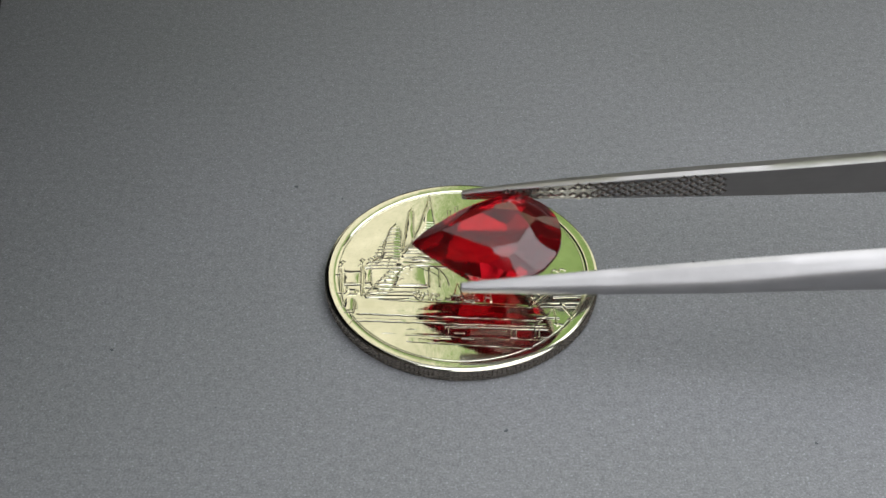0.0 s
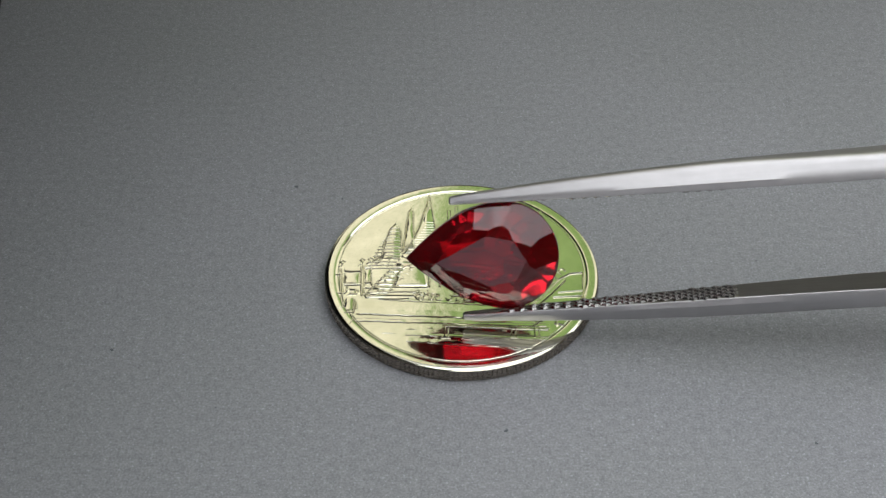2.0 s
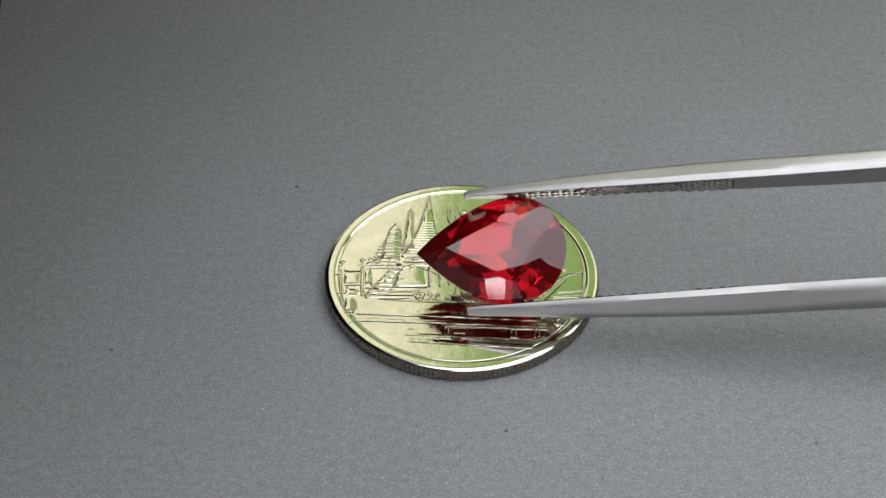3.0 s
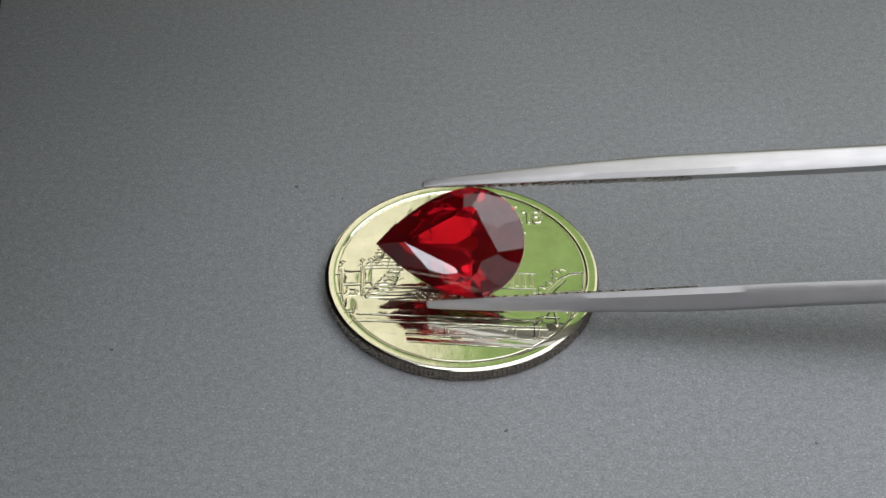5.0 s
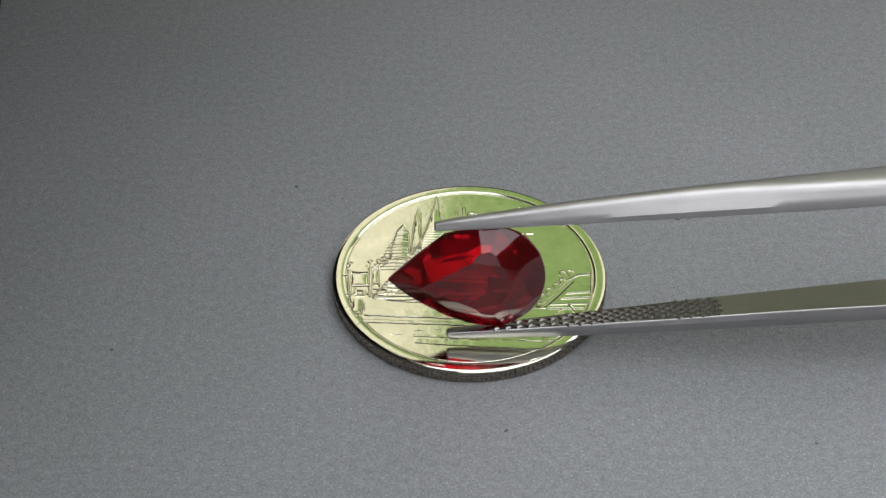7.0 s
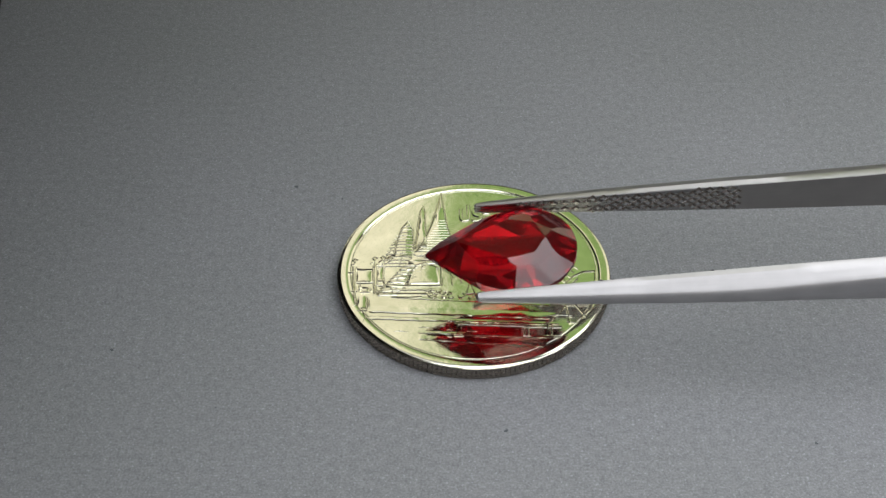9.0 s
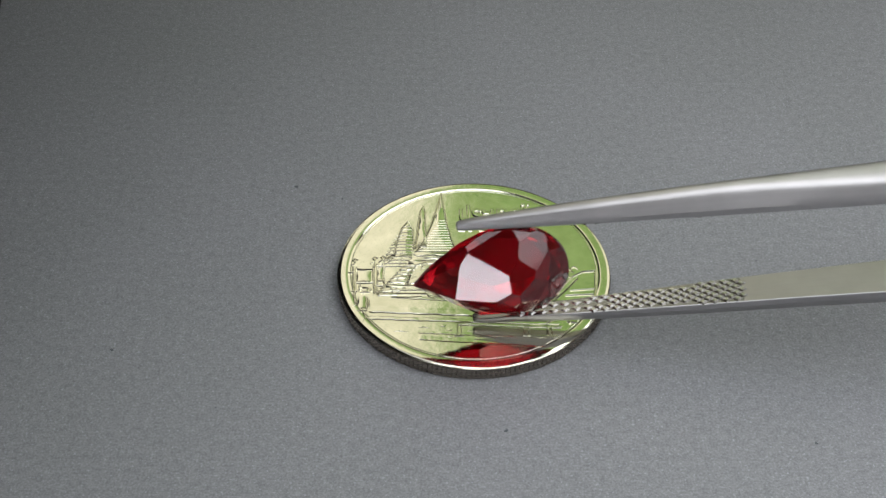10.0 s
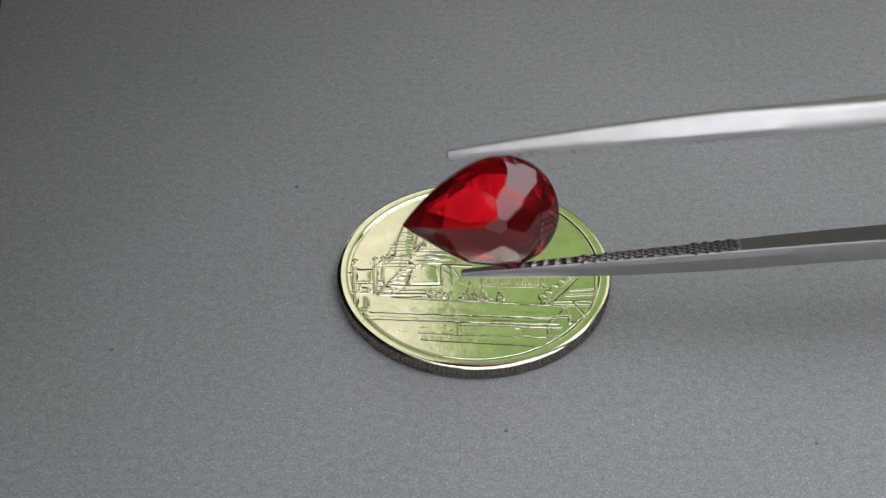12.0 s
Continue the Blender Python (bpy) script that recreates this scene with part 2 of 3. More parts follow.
def coin():
    seg = 360
    profile = [(0.0, FIELD), (4.0, FIELD), (8.0, FIELD), (8.9, FIELD), (9.10, FIELD), (9.15, FIELD + 0.022), (9.22, FIELD + 0.058), (9.30, FIELD + 0.070), (9.48, FIELD + 0.074), (9.68, FIELD + 0.074),
               (9.81, FIELD + 0.066), (9.91, FIELD + 0.03), (9.98, FIELD - 0.04), (10.0, 1.13), (10.0, 0.2), (9.95, 0.08), (9.8, 0.0), (0.0, 0.0)]
    bm = bmesh.new()
    rows = []
    for r, z in profile:
        if r == 0:
            rows.append([bm.verts.new((0, 0, z * MM))])
            continue
        ring = []
        for k in range(seg):
            a = 2 * math.pi * k / seg
            q = r - (0.11 if 0.15 < z < 1.2 and r >= 10 and k % 2 == 0 else 0.0)
            ring.append(bm.verts.new((q * MM * math.cos(a), q * MM * math.sin(a), z * MM)))
        rows.append(ring)
    for a, b in zip(rows, rows[1:]):
        for k in range(seg):
            j = (k + 1) % seg
            if len(a) == 1:
                bm.faces.new((a[0], b[k], b[j]))
            elif len(b) == 1:
                bm.faces.new((a[k], b[0], a[j]))
            else:
                bm.faces.new((a[k], b[k], b[j], a[j]))
    for v in bm.verts:
        v.co = SHAPE @ v.co
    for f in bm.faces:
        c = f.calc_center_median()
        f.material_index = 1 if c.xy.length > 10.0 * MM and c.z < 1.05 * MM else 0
    body = mesh_object("coin", bm, COIN, sharp=14)
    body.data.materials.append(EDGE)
    tagged(body, "shiny nickel coin with a temple in relief, lying on grey card", "coin")

    def relief(name, bm, label):
        for v in bm.verts:
            v.co = SHAPE @ v.co
        part(name, bm, COIN, body, label, sharp=35)

    rng = random.Random(4)
    # bell-shaped spire with fine courses, its base and dome
    bm = bmesh.new()
    ridge(bm, [(-4.3, 1.9), (-3.7, 3.2), (-3.2, 4.8), (-2.75, 7.0), (-2.4, 8.9), (-2.2, 7.0), (-1.95, 4.8), (-1.6, 3.2), (-1.2, 1.9)], 0.19, 0.12)
    ridge(bm, [(-2.55, 6.6), (-2.42, 8.6)], 0.2, 0.06)
    for k in range(13):
        y = 2.1 + 0.28 * k
        course = bmesh.new()
        ridge(course, [(-4.05 + 0.125 * k, y), (-1.45 - 0.05 * k, y)], 0.12, 0.05)
        relief("course", course, "")
    for y, w in ((1.7, 1.6), (1.2, 1.8), (0.7, 2.0)):
        mound(bm, [(-2.9 - w, y - 0.2), (-2.9 + w, y - 0.15), (-2.9 + w * 0.95, y + 0.2), (-2.9 - w * 0.95, y + 0.15)], 0.09, 0.12, int(10 * y))
    mound(bm, [(-4.2, 1.9), (-1.3, 1.9), (-1.7, 3.2), (-2.0, 4.8), (-2.25, 7.0), (-2.6, 7.0), (-3.1, 4.8), (-3.6, 3.2)], 0.03, 0.09, 3)
    ridge(bm, [(-3.0 + 2.1 * math.cos(a), -1.7 + 2.5 * math.sin(a)) for a in np.linspace(0.1, math.pi - 0.1, 15)], 0.15, 0.07)
    ridge(bm, [(-3.0 + 1.7 * math.cos(a), -1.8 + 2.0 * math.sin(a)) for a in np.linspace(0.5, math.pi - 0.9, 9)], 0.10, 0.04)
    relief("bell_spire", bm, "raised bell-shaped spire with fine courses")
    bm = bmesh.new()
    ridge(bm, [(-4.3, 2.4), (-4.15, 5.0), (-4.0, 6.6), (-3.8, 7.3), (-3.6, 6.6), (-3.6, 5.0), (-3.5, 2.4)], 0.17, 0.12)
    mound(bm, [(-4.2, 2.4), (-3.55, 2.4), (-3.62, 5.0), (-3.68, 6.4), (-3.82, 7.1), (-3.95, 6.4), (-4.1, 5.0)], 0.06, 0.14, 5)
    relief("slender_spire", bm, "raised slender spire")
    # rounded tower over stepped tiers
    bm = bmesh.new()
    ridge(bm, [(-6.4, 1.2), (-5.85, 1.7), (-5.7, 3.2), (-5.4, 4.6), (-4.9, 5.4), (-4.55, 4.5), (-4.4, 2.2)], 0.20, 0.13)
    for k in range(14):
        y = 4.7 - 0.34 * k
        ridge(bm, [(-5.35 - 0.13 * k, y), (-5.0 - 0.05 * k, y + 0.09), (-4.6 + 0.02 * k, y + 0.03)], 0.13, rng.uniform(0.07, 0.12))
        ridge(bm, [(-5.2 - 0.12 * k, y + 0.02), (-5.15 - 0.12 * k, y + 0.30)], 0.10, 0.06)
        ridge(bm, [(-4.8 - 0.05 * k, y + 0.02), (-4.78 - 0.05 * k, y + 0.30)], 0.10, 0.06)
    for k in range(12):
        x, y = -7.0 + 0.22 * k, -2.6 + 0.33 * k
        ridge(bm, [(x, y), (x + 0.06, y + 0.30), (x + 0.28, y + 0.33)], 0.15, 0.09)
        for d in range(3):
            a = x + 0.42 + 0.42 * d + rng.uniform(-0.12, 0.12)
            q = y + rng.uniform(-0.08, 0.08)
            ridge(bm, [(a, q - 0.12), (a + 0.08, q + 0.1), (a + rng.uniform(0.25, 0.5), q + 0.08)], 0.15, rng.uniform(0.05, 0.10))
    mound(bm, [(-6.0, 1.3), (-4.5, 1.5), (-4.5, 3.0), (-4.62, 4.4), (-4.9, 5.2), (-5.3, 4.5), (-5.6, 3.2)], 0.04, 0.10, 7)
    for k in range(9):
        x, y = -7.0 + 0.27 * k, -2.7 + 0.45 * k
        mound(bm, [(x, y - 0.15), (x + 1.5 - 0.06 * k, y - 0.12), (x + 1.45 - 0.06 * k, y + 0.17), (x + 0.05, y + 0.2)], 0.075, 0.10, 20 + k)
    relief("tiered_tower", bm, "raised rounded tower over stepped tiers")
    def lines(name, paths, width=0.15, height=0.08):
        """Each raised line is a part of its own."""
        for path in paths:
            one = bmesh.new()
            ridge(one, [(x + rng.uniform(-0.03, 0.03), y + rng.uniform(-0.03, 0.03)) for x, y in path], 1.15 * width * rng.uniform(0.85, 1.15), 1.4 * height * rng.uniform(0.85, 1.15))
            relief(name, one, "")

    # gate
    lines("gate_post", [[(-8.85, 0.3), (-8.84, -0.9), (-8.75, -2.3)], [(-8.65, 0.3), (-8.63, -0.9), (-8.55, -2.2)], [(-7.35, 0.8), (-7.33, -0.6), (-7.22, -2.5)],
                        [(-7.13, 0.6), (-7.1, -0.6), (-7.05, -2.2)], [(-6.65, 0.6), (-6.6, -0.6), (-6.5, -1.4)], [(-8.62, -2.3), (-8.6, -3.1), (-8.5, -3.8), (-8.72, -3.9)],
                        [(-7.75, -2.9), (-7.7, -3.6), (-7.72, -4.3)], [(-7.9, -4.4), (-7.72, -5.0), (-7.95, -5.5)]])
    lines("gate_bar", [[(-9.2, -0.35), (-8.75, -0.33)], [(-8.6, 0.05), (-8.0, 0.0), (-7.35, 0.03)], [(-8.55, -1.4), (-7.9, -1.43), (-7.3, -1.4)], [(-7.1, 0.35), (-6.65, 0.37)],
                       [(-7.1, -1.25), (-6.5, -1.25)], [(-7.1, -1.75), (-6.6, -1.75)], [(-9.05, -2.3), (-8.4, -2.28)], [(-8.3, -1.6), (-8.35, -2.1), (-8.5, -2.3)],
                       [(-8.2, -1.9), (-7.65, -1.95), (-7.6, -2.4), (-8.1, -2.45), (-8.2, -1.9)], [(-7.55, -1.95), (-7.4, -2.3)], [(-8.4, -4.35), (-7.75, -4.3)], [(-7.6, -3.2), (-7.5, -3.9)]], 0.17, 0.085)
    for x, y, w, h in ((-8.0, -0.7, 1.1, 1.2), (-6.85, -0.4, 0.38, 1.3), (-7.9, -2.2, 0.5, 0.4), (-8.1, -3.4, 0.6, 1.3), (-6.9, -2.3, 0.5, 0.3)):
        bm = bmesh.new()
        mound(bm, [(x - w / 2, y - h / 2), (x + w / 2, y - h / 2), (x + w / 2, y + h / 2), (x - w / 2, y + h / 2)], 0.035, 0.12, int(-100 * x))
        relief("gate_block", bm, "")
    for x, y, k in ((-8.75, 0.75, 1.0), (-7.3, 0.95, 1.0), (-6.72, 1.1, 0.9), (-6.3, 1.4, 0.9), (-6.1, 1.0, 0.8)):
        bm = bmesh.new()
        ridge(bm, [(x + k * a, y + k * b) for a, b in ((-0.28, -0.30), (-0.08, -0.12), (0.02, 0.10), (-0.16, 0.26), (-0.02, 0.42), (0.2, 0.30))], 0.13, 0.10)
        relief("finial", bm, "")
    # mound behind the gate, the pale dome and its base
    bm = bmesh.new()
    mound(bm, [(-4.95, -1.6), (-4.75, -0.4), (-4.2, 0.5), (-3.5, 0.8), (-2.7, 0.4), (-2.5, -0.6), (-2.45, -1.6)], 0.05, 0.3, 31)
    relief("dome", bm, "raised smooth dome")
    lines("dome_line", [[(-5.3, -1.75), (-4.0, -1.72), (-2.7, -1.72), (-2.5, -1.7)], [(-5.0, -1.6), (-4.75, -0.4), (-4.2, 0.45), (-3.5, 0.75)], [(-5.8, -2.2), (-4.0, -2.2), (-2.9, -2.25)],
                        [(-5.8, -2.55), (-3.4, -2.6)], [(-4.2, 1.45), (-3.0, 1.55), (-1.6, 1.25)], [(-4.3, 1.05), (-3.0, 0.95), (-1.6, 0.85)], [(-2.4, 0.5), (-1.8, 0.5), (-0.2, 0.4)],
                        [(-2.4, 0.4), (-2.35, -1.6)], [(-1.65, 0.3), (-1.6, -1.6)], [(-6.0, -2.9), (-4.5, -2.95), (-3.8, -2.85)]], 0.16, 0.09)
    # terraces
    for (x0, y0), (x1, y1), deep, high in (((-5.6, -3.0), (5.4, -3.85), 0.35, 0.05), ((-7.5, -4.45), (5.7, -5.15), 0.8, 0.085), ((-7.5, -5.15), (5.9, -5.75), 0.42, 0.07),
                                           ((-3.9, -7.2), (4.9, -7.9), 0.6, 0.05), ((-4.0, -6.55), (6.0, -7.05), 0.35, 0.04), ((-1.4, -5.6), (6.1, -5.95), 0.2, 0.03)):
        # steep in front and running out behind
        bm = bmesh.new()
        n = 40
        front = [Vector((x0 + (x1 - x0) * k / n, y0 + (y1 - y0) * k / n + rng.uniform(-0.035, 0.035), 0)) for k in range(n + 1)]
        rows = []
        for dy, dz in ((0.0, -0.03), (0.0, 0.85 * high), (0.03, high), (0.10, high), (deep, -0.02)):
            rows.append([bm.verts.new((p + Vector((0, dy, FIELD + dz * rng.uniform(0.8, 1.05)))) * MM) for p in front])
        for r, q in zip(rows, rows[1:]):
            for k in range(n):
                bm.faces.new((r[k], r[k + 1], q[k + 1], q[k]))
        relief("terrace_step", bm, "")
    # low wall
    lines("wall_post", [[(x, -5.75), (x - 0.04, -6.75)] for x in (-1.22, -0.98, 3.45, 3.75, 5.1, 5.38)], 0.13, 0.07)
    lines("wall_rail", [[(-1.2, -5.7), (1.2, -5.8), (3.5, -5.9)], [(3.4, -5.95), (6.0, -6.05)], [(3.3, -6.85), (3.9, -6.88)], [(-1.5, -6.8), (-0.8, -6.82)]], 0.13, 0.06)
    for k in range(12):
        x, y = rng.uniform(-6.0, 5.5), rng.uniform(-7.0, -5.8)
        bm = bmesh.new()
        mound(bm, [(x, y), (x + rng.uniform(0.3, 1.1), y - 0.04), (x + 0.5, y + 0.14), (x + 0.1, y + 0.15)], rng.uniform(0.015, 0.04), 0.12, k)
        relief("wall_stone", bm, "")
    # colonnade
    for k, x in enumerate((0.55, 1.1, 1.95, 2.3, 2.9, 3.5, 3.95, 4.4, 4.95)):
        lines("column", [[(x, -0.2), (x + 0.02, -1.55)], [(x + 0.2, -0.25), (x + 0.2, -1.6)]], 0.11, 0.07)
    lines("cornice", [[(0.4, -0.1), (3.0, -0.12), (5.4, -0.3)], [(0.3, -1.75), (1.5, -1.7)], [(1.8, -1.75), (5.3, -1.9)]], 0.13, 0.06)
    # pointed trees, figures and shrubs
    lines("small_tree", [[(-0.6, -2.55), (-0.3, -1.3), (0.1, -2.55), (-0.6, -2.55)], [(0.25, -3.15), (0.6, -1.85), (0.9, -3.15), (0.25, -3.15)], [(1.6, -3.2), (1.75, -2.35), (2.0, -2.35), (2.1, -3.2)],
                         [(1.72, -2.8), (2.05, -2.8)]], 0.15, 0.11)
    for x0, x1, y0, y1, n in ((-3.6, -1.6, -2.9, -2.1, 22), (-1.5, 1.2, -3.2, -2.6, 16)):
        for k in range(n):
            x, y, a = rng.uniform(x0, x1), rng.uniform(y0, y1), rng.uniform(0, 6.3)
            bm = bmesh.new()
            ridge(bm, [(x + 0.18 * math.cos(a + q), y + 0.18 * math.sin(a + q)) for q in (0, 1.2, 2.4, 3.2)], 0.15, rng.uniform(0.06, 0.12))
            relief("shrub", bm, "")
    # stair with shrubs along its balustrade
    lines("balustrade", [[(5.0, -3.55), (6.0, -2.3), (7.2, -0.75), (7.9, -0.25), (8.85, -0.15)], [(5.4, -3.6), (6.4, -2.4), (7.5, -0.95)], [(8.85, -0.15), (8.75, -2.2), (8.4, -3.4)]], 0.16, 0.10)
    lines("stair_step", [[(6.9, -2.2), (8.7, -2.05)], [(6.5, -2.75), (8.6, -2.6)], [(5.7, -3.35), (8.4, -3.25)], [(5.6, -3.75), (8.1, -3.75)], [(7.0, -3.3), (7.4, -3.6)]], 0.15, 0.09)
    for x, y in ((4.85, -2.9), (5.3, -2.5), (5.75, -1.9), (6.3, -1.4), (6.75, -0.9), (6.8, -0.1), (7.35, 0.0), (5.0, -3.4)):
        bm = bmesh.new()
        ridge(bm, [(x + 0.25 * math.cos(q), y + 0.32 * math.sin(q)) for q in (0.2, 1.3, 2.4, 3.5, 4.4)], 0.15, 0.11)
        relief("stair_shrub", bm, "")
    lines("small_mark", [[(5.2, -4.9), (5.9, -4.7), (6.5, -3.8), (6.7, -5.6)], [(5.9, -4.8), (6.9, -4.85)], [(7.1, -3.5), (7.9, -4.9), (7.6, -5.1)], [(8.3, -4.0), (7.5, -4.95)], [(5.0, -5.6), (5.6, -5.0)],
                         [(6.5, -5.4), (7.2, -5.5)]], 0.18, 0.10)
    bm = bmesh.new()
    ridge(bm, [(9.0 * math.cos(a), 9.0 * math.sin(a)) for a in np.linspace(0, 2 * math.pi, 181)[:-1]], 0.11, 0.018, closed=True)
    relief("inner_circle", bm, "fine raised circle inside the rim")
    # worn second line of writing, as bars
    bm = bmesh.new()
    for k, w in enumerate((0.5, 0.25, 0.5, 0.25, 0.6, 0.55, 0.55, 0.5)):
        x = -1.1 + 0.78 * k
        ridge(bm, [(x, 4.3), (x + w, 4.3)], 0.24, 0.06)
    relief("lettering_bars", bm, "raised worn second line")

    curve = bpy.data.curves.new("lettering", "FONT")
    curve.body = "\u0e1b\u0e23\u0e30\u0e40\u0e17\u0e28\u0e44\u0e17\u0e22"
    curve.size, curve.extrude, curve.resolution_u = 1.9 * MM, 0.02 * MM, 3
    curve.bevel_depth, curve.bevel_resolution = 0.085 * MM, 2
    tmp = new("lettering", curve)
    dg = bpy.context.evaluated_depsgraph_get()
    data = bpy.data.meshes.new_from_object(tmp.evaluated_get(dg))
    bpy.data.objects.remove(tmp)
    xs = [v.co.x for v in data.vertices]
    wide = (max(xs) - min(xs)) if xs else 1.0
    for v in data.vertices:
        v.co = Vector(((v.co.x - min(xs)) / wide * 7.3 * MM - 1.05 * MM, v.co.y * 1.25 + 5.45 * MM, v.co.z + FIELD * MM))
        v.co = SHAPE @ v.co
    for f in data.polygons:
        f.use_smooth = True
    data.materials.append(COIN)
    text = new("lettering", data)
    text.parent = body
    tagged(text, "raised line of lettering")
    return body


# ---- the gemstone ----
def pear(n=96):
    """Outline of the girdle, in millimetres, the point towards -x."""
    pts = []
    for k in range(n):
        a = 2 * math.pi * k / n
        c, s = math.cos(a), math.sin(a)
        if c >= 0:
            pts.append((3.85 * c, 3.97 * s))
        else:
            u = 1 - abs(s) if abs(s) < 1 else 0.0
            u = u ** 0.62
            pts.append((-7.0 * u, math.copysign(3.97 * (1 - u ** 1.78), s)))
    return pts


def gem():
    outline = pear()
    top, low = 1.32, -3.1
    bm = bmesh.new()
    up = [bm.verts.new((x, y, top + 0.5)) for x, y in outline]
    dn = [bm.verts.new((x, y, low - 0.8)) for x, y in outline]
    n = len(outline)
    bm.faces.new(up)
    bm.faces.new(dn[::-1])
    for i in range(n):
        bm.faces.new((up[i], dn[i], dn[(i + 1) % n], up[(i + 1) % n]))

    def cut(point, normal):
        geom = list(bm.verts) + list(bm.edges) + list(bm.faces)
        r = bmesh.ops.bisect_plane(bm, geom=geom, dist=1e-5, plane_co=point, plane_no=normal, clear_outer=True)
        edges = [g for g in r["geom_cut"] if isinstance(g, bmesh.types.BMEdge)]
        if edges:
            bmesh.ops.holes_fill(bm, edges=edges, sides=0)

    def facet(theta, slope, z, inset=0.0):
        """A flat cut whose trace at height z runs inset inside the outline, facing theta; slope from the horizontal."""
        a, b = radians(theta), radians(abs(slope))
        d = Vector((math.cos(a), math.sin(a), 0))
        h = max(x * d.x + y * d.y for x, y in outline) - inset
        cut(d * h + Vector((0, 0, z)), d * math.sin(b) + Vector((0, 0, math.copysign(math.cos(b), slope))))

    cut(Vector((0, 0, top)), Vector((0, 0, 1)))
    def plane(p, q, r):
        """The flat cut through three points of the crown, and its twin on the other side."""
        for side in (1, -1):
            p1, q1, r1 = (Vector((v[0], v[1] * side, v[2])) for v in (p, q, r))
            nor = (q1 - p1).cross(r1 - p1).normalized()
            cut(p1, nor if nor.z > 0 else -nor)

    def brow(theta, v):
        """A girdle facet facing theta that runs up to the crown's corner v, and its twin."""
        d = Vector((math.cos(radians(theta)), math.sin(radians(theta)), 0))
        h = max(x * d.x + y * d.y for x, y in outline)
        slope = math.degrees(math.atan2(v[2] - 0.12, h - d.x * v[0] - d.y * v[1]))
        for side in (1, -1):
            facet(theta * side, slope, 0.12)

    # corners of the crown: the tip, the table, the corners between kites
    tip, gird = (-6.95, 0.0, 0.12), (-5.85, 1.36, 0.12)
    t_a, t_b, t_c, t_d = (-4.65, 0.0, top), (-1.0, 1.85, top), (0.9, 1.45, top), (1.68, 0.0, top)
    v_a, v_b, v_c = (-3.0, 1.95, 0.90), (0.2, 2.52, 1.10), (2.1, 1.2, 1.03)
    facet(0, 28.9, 0.12)
    for th, slope in ((105, 34.2), (45, 28.1)):
        facet(th, slope, 0.12)
        facet(-th, slope, 0.12)
    plane(tip, gird, t_a)
    plane(gird, v_a, t_a)
    plane(t_a, v_a, t_b)
    plane(t_b, v_b, t_c)
    plane(t_c, v_c, t_d)
    for th, corner in ((125, v_a), (113, v_a), (90, v_b), (62, v_b), (33, v_c), (13, v_c)):
        brow(th, corner)
    for th in (0, 34, -34, 68, -68, 100, -100, 130, -130):
        facet(th, -55, -0.12)
    for th in (18, -18, 54, -54, 96, -96, 135, -135):
        facet(th, -45, -1.35, 1.15)
    for th in (0, 60, -60, 118, -118):
        facet(th, -33, -2.4, 2.45)
    cut(Vector((0, 0, low)), Vector((0, 0, -1)))
    bmesh.ops.remove_doubles(bm, verts=bm.verts, dist=1e-4)
    bmesh.ops.dissolve_limit(bm, angle_limit=radians(0.4), verts=bm.verts, edges=bm.edges)
    place = pose(3.38, 0.0, -0.12, 0, -2.2, -1.9)
    for v in bm.verts:
        v.co = (place @ v.co) * MM
    return tagged(mesh_object("gemstone", bm, GEM), "deep red pear-cut faceted gemstone held in steel tweezers", "gemstone")


# ---- the tweezers ----
# x along the tong; inner face, thickness, inner half width, outer half width
TONG = [(0.0, 4.10, 0.48, 0.34, 0.20), (1.0, 4.09, 0.62, 0.42, 0.26), (8.0, 4.02, 1.16, 0.80, 0.44), (14.0, 3.96, 1.48, 1.06, 0.52), (19.0, 3.90, 1.70, 1.27, 0.60),
        (21.0, 3.88, 1.68, 1.33, 0.70), (27.0, 3.85, 1.66, 1.55, 1.05), (34.0, 3.9, 1.60, 1.85, 1.40), (60.0, 4.6, 1.50, 3.2, 2.7), (95.0, 3.6, 1.40, 4.6, 4.1), (120.0, 0.9, 1.30, 4.6, 4.1), (128.0, 0.15, 1.30, 4.2, 3.8)]


def tong_at(x):
    """The tong's measures at x, with its bends eased."""
    rows = [interp(TONG, max(0.0, x + d)) for d in (np.linspace(-2.4, 2.4, 9) if x > 3 else (0.0,))]
    return [sum(c) / len(rows) for c in zip(*rows)]


def tong_mesh(side):
    bm = bmesh.new()
    xs = [0.0, 0.12, 0.5, 1.0] + list(np.linspace(2, 34, 33)) + list(np.linspace(38, 128, 24))
    rings = []
    for x in xs:
        yi, th, w, o = tong_at(x)
        if x == 0.0:
            th, w, o = th * 0.72, w * 0.7, o * 0.7
            yi += 0.05
        half = [(w - 0.05, 0.0), (w, 0.04), (w + 0.01, 0.30 * th), (o + (w - o) * 0.66, 0.52 * th), (o + (w - o) * 0.30, 0.72 * th), (o + (w - o) * 0.10, 0.85 * th), (o * 0.90, 0.935 * th), (o * 0.66, 0.98 * th), (o * 0.3, th)]
        sec = half + [(-z, y) for z, y in half[::-1]]
        rings.append([bm.verts.new(Vector((x, side * (yi + y), z)) * MM) for z, y in sec])
    m = len(rings[0])
    for a, b in zip(rings, rings[1:]):
        for k in range(m):
            j = (k + 1) % m
            f = bm.faces.new((a[k], b[k], b[j], a[j]))
            f.material_index = 0 if j else (1 if b[0].co.x < 19.5 * MM else 2)
    bm.faces.new(rings[0])
    bm.faces.new(rings[-1][::-1])
    return bm


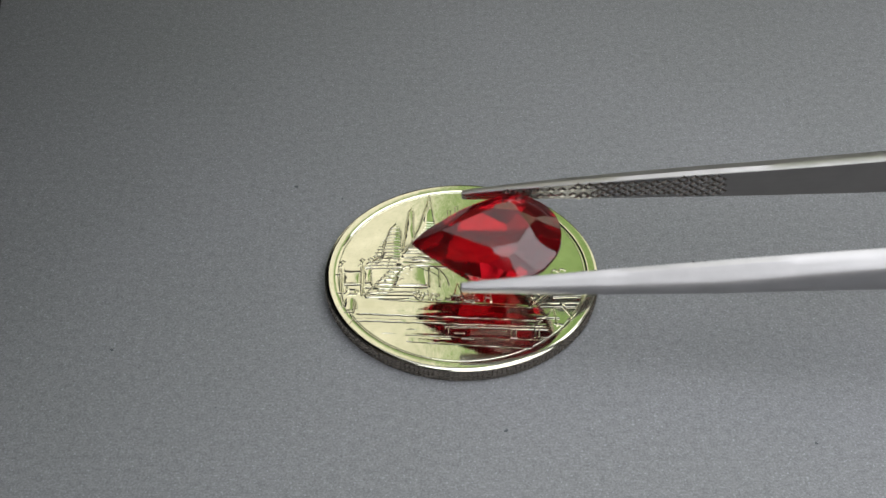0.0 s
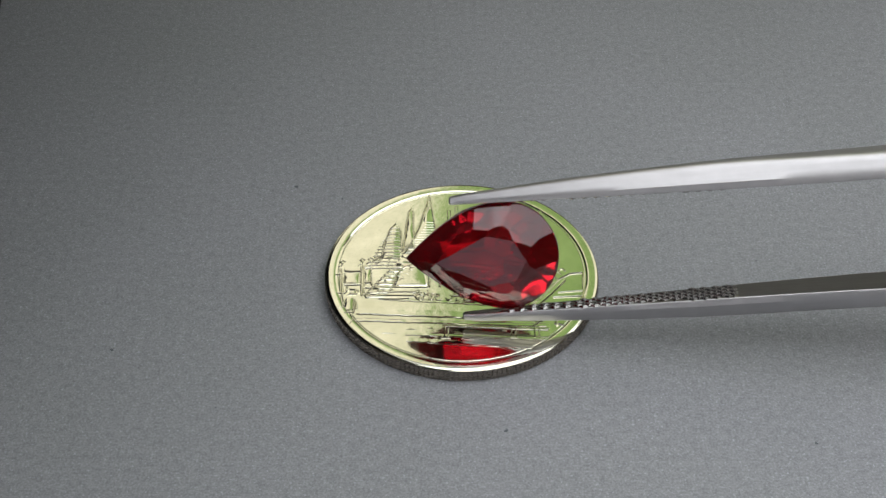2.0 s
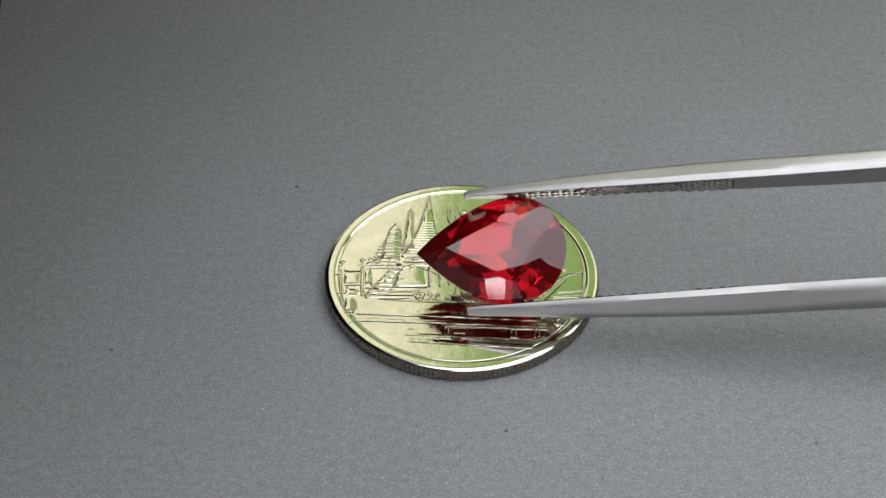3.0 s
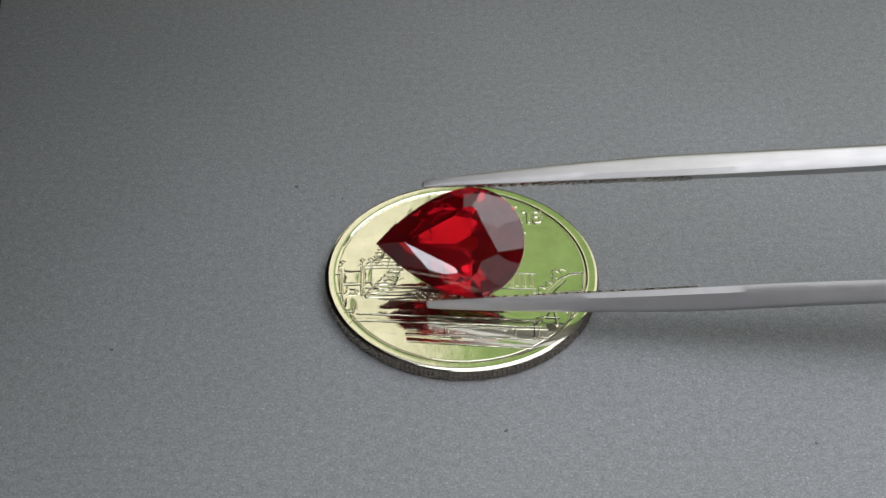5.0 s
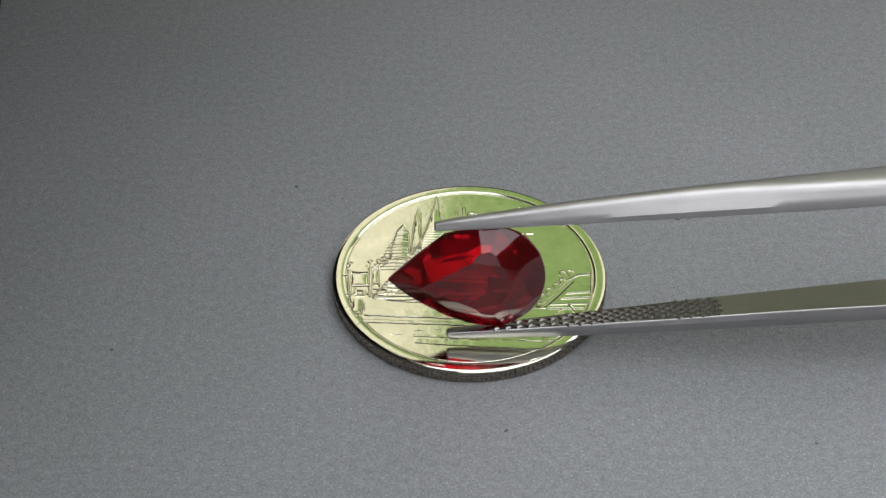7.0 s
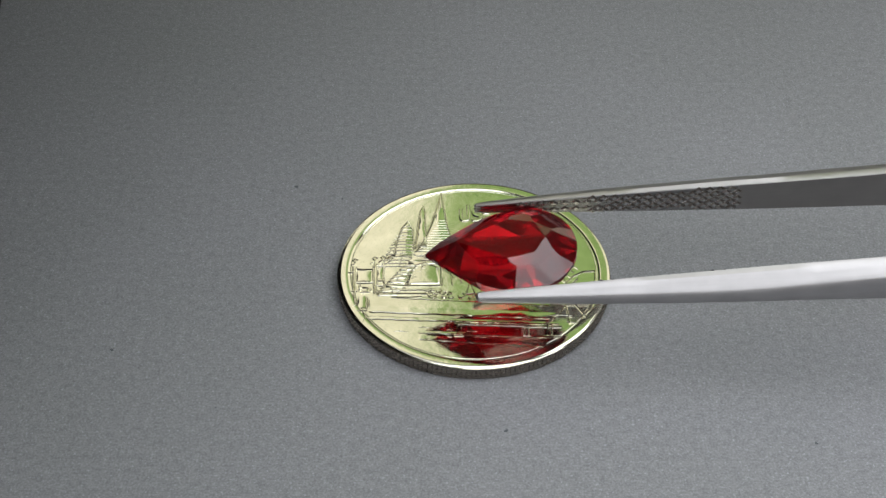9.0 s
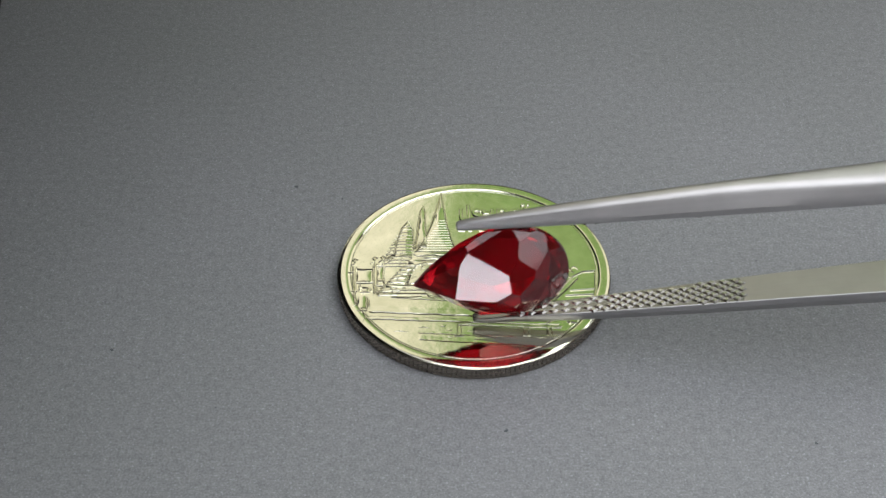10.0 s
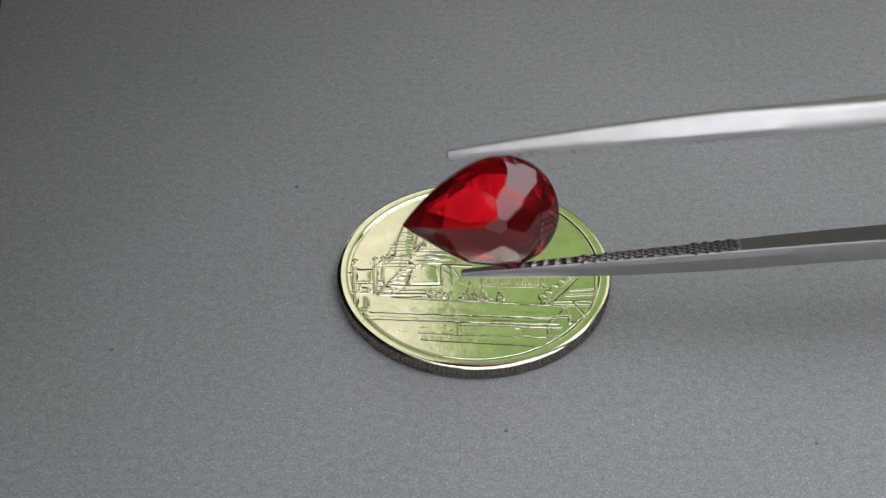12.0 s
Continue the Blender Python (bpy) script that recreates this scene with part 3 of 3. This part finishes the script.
def tooth_mesh(side):
    """One diamond-shaped tooth of the knurling."""
    bm = bmesh.new()
    px, pz, h = 0.79, 0.615, 0.115
    corners = ((-px / 2, 0), (0, -pz / 2), (px / 2, 0), (0, pz / 2))
    base = [bm.verts.new(Vector((x, side * 0.02, z)) * MM) for x, z in corners]
    cap = [bm.verts.new(Vector((x * 0.52, -side * h, z * 0.52)) * MM) for x, z in corners]
    for q in range(4):
        bm.faces.new((base[q], base[(q + 1) % 4], cap[(q + 1) % 4], cap[q]))
    bm.faces.new(cap)
    bmesh.ops.recalc_face_normals(bm, faces=bm.faces)
    data = bpy.data.meshes.new("tooth")
    bm.to_mesh(data)
    bm.free()
    data.materials.append(GRIP)
    return data


def knurling(tong, side):
    """Diamond-cut teeth on the inner face, with a plain groove near the tip."""
    data = tooth_mesh(side)
    px, pz = 0.80, 0.62
    for i in range(47):
        x = 0.6 + i * px / 2
        yi, th, w, o = tong_at(x)
        for k in range(-5, 6):
            z = (k + (0.5 if i % 2 else 0.0)) * pz
            if abs(z) > w - 0.2 or (x < 9.8 and abs(z) < 0.28 * min(1.0, x / 4)):
                continue
            tooth = new("tooth", data)
            tooth.parent = tong
            tooth.location = Vector((x, side * yi, z)) * MM


def tweezers():
    root = tagged(new("tweezers"), "satin steel gem tweezers with knurled jaws gripping a red stone", "tweezers")
    root.empty_display_size = 0.01
    for side in (1, -1):
        tong = part("tong", tong_mesh(side), STEEL, root, sharp=31)
        tong.data.materials.append(GROOVE)
        tong.data.materials.append(INNER)
        knurling(tong, side)
    bm = bmesh.new()
    block(bm, (0.118, -0.0012, -0.0040), (0.128, 0.0012, 0.0040), 0.0004)
    part("rear_joint", bm, STEEL, root)
    return root


setting()
corner_block()
specks()
COIN_OB = coin()
GEM_OB = gem()
TWEEZERS = tweezers()


# seconds; millimetres; degrees
HELD = [
    (0.0, -0.09, -1.08, 5.36, 9.2, -5.4, -1.8),
    (0.2, 0.30, -1.95, 4.55, 23.6, -7.3, -2.0),
    (0.5, 0.76, -2.61, 4.48, 33.4, -8.5, -2.1),
    (0.8, 0.40, -2.31, 4.49, 44.6, -9.1, -3.2),
    (1.0, 0.05, -2.50, 4.99, 55.2, -9.6, -3.0),
    (1.2, -0.08, -2.28, 5.08, 54.1, -9.3, -3.9),
    (1.5, -0.43, -3.76, 5.88, 66.7, -8.6, -3.1),
    (2.0, -0.45, -3.74, 5.91, 67.4, -8.7, -3.1),
    (2.2, -0.22, -2.28, 5.14, 55.0, -8.6, -4.0),
    (2.5, 0.27, -1.99, 5.31, 45.2, -7.7, -3.6),
    (3.0, 0.25, -1.90, 4.86, 32.4, -7.3, -3.1),
    (3.2, 0.18, -1.24, 4.83, 28.4, -6.4, -3.2),
    (4.8, -2.58, -0.22, 5.68, 50.8, -5.6, -3.7),
    (5.0, -2.70, -1.04, 4.89, 44.8, -6.5, -3.5),
    (5.2, -2.66, -0.75, 4.31, 33.5, -5.8, -2.3),
    (5.5, -2.43, -1.12, 4.43, 20.1, -5.7, -2.1),
    (6.0, -1.46, -2.42, 4.84, 32.9, -5.9, -2.5),
    (6.2, -1.25, -2.95, 4.86, 39.1, -6.3, -2.3),
    (6.5, -1.54, -4.76, 5.57, 57.8, -6.3, -1.3),
    (6.8, -1.47, -5.93, 5.84, 71.3, -5.1, 0.8),
    (7.0, -1.55, -6.30, 6.21, 77.9, -5.4, 1.2),
    (7.2, -1.46, -6.32, 6.50, 82.7, -4.1, 1.7),
    (8.8, 0.36, -2.66, 5.46, 4.8, -4.5, -0.1),
    (9.0, 0.92, -2.61, 5.62, 5.7, -4.3, -0.2),
    (9.2, -0.48, -3.58, 5.15, -15.1, -5.2, 0.2),
    (9.3, -0.61, -3.52, 5.11, -26.1, -7.2, 0.8),
    (9.4, -0.31, -4.16, 4.99, -39.0, -9.4, 0.7),
    (9.5, -0.17, -3.71, 5.20, -53.2, -8.7, 0.1),
    (9.7, -0.72, -3.87, 5.64, -73.6, -8.1, -0.0),
    (10.0, 0.14, -5.26, 5.98, -91.4, -8.3, -1.0),
    (10.2, 1.12, -4.28, 6.14, -105.5, -8.8, 0.1),
    (10.5, 0.96, -3.36, 6.12, -118.2, -9.3, -1.2),
    (10.8, 0.75, -3.01, 6.89, -125.4, -10.3, -2.3),
    (11.0, 0.19, -4.23, 8.01, -134.3, -10.0, -1.4),
    (11.2, -1.57, -3.94, 10.02, -143.6, -9.3, -1.0),
    (11.5, -1.65, -3.65, 10.12, -147.2, -8.1, -0.1),
    (11.8, -1.39, -3.38, 10.62, -141.8, -7.8, -0.8),
    (12.0, -0.61, -3.13, 9.47, -112.8, -8.4, -2.1),
]
COIN_ROWS = [(0.0, 0.0, 0.0), (5.6, 0.0, 0.0), (6.0, 0.41, -0.06), (6.3, 0.58, -0.12), (7.2, 0.58, -0.12), (8.7, 0.92, 0.20), (12.0, 0.92, 0.20)]


def motions():
    rows = [(t, pose(x * MM, y * MM, z * MM, rx, ry, rz)) for t, x, y, z, rx, ry, rz in HELD]
    walk(TWEEZERS, rows)
    walk(GEM_OB, rows)
    walk(COIN_OB, [(t, pose(x * MM, (y + 0.2) * MM, 0.0)) for t, x, y in COIN_ROWS])


motions()
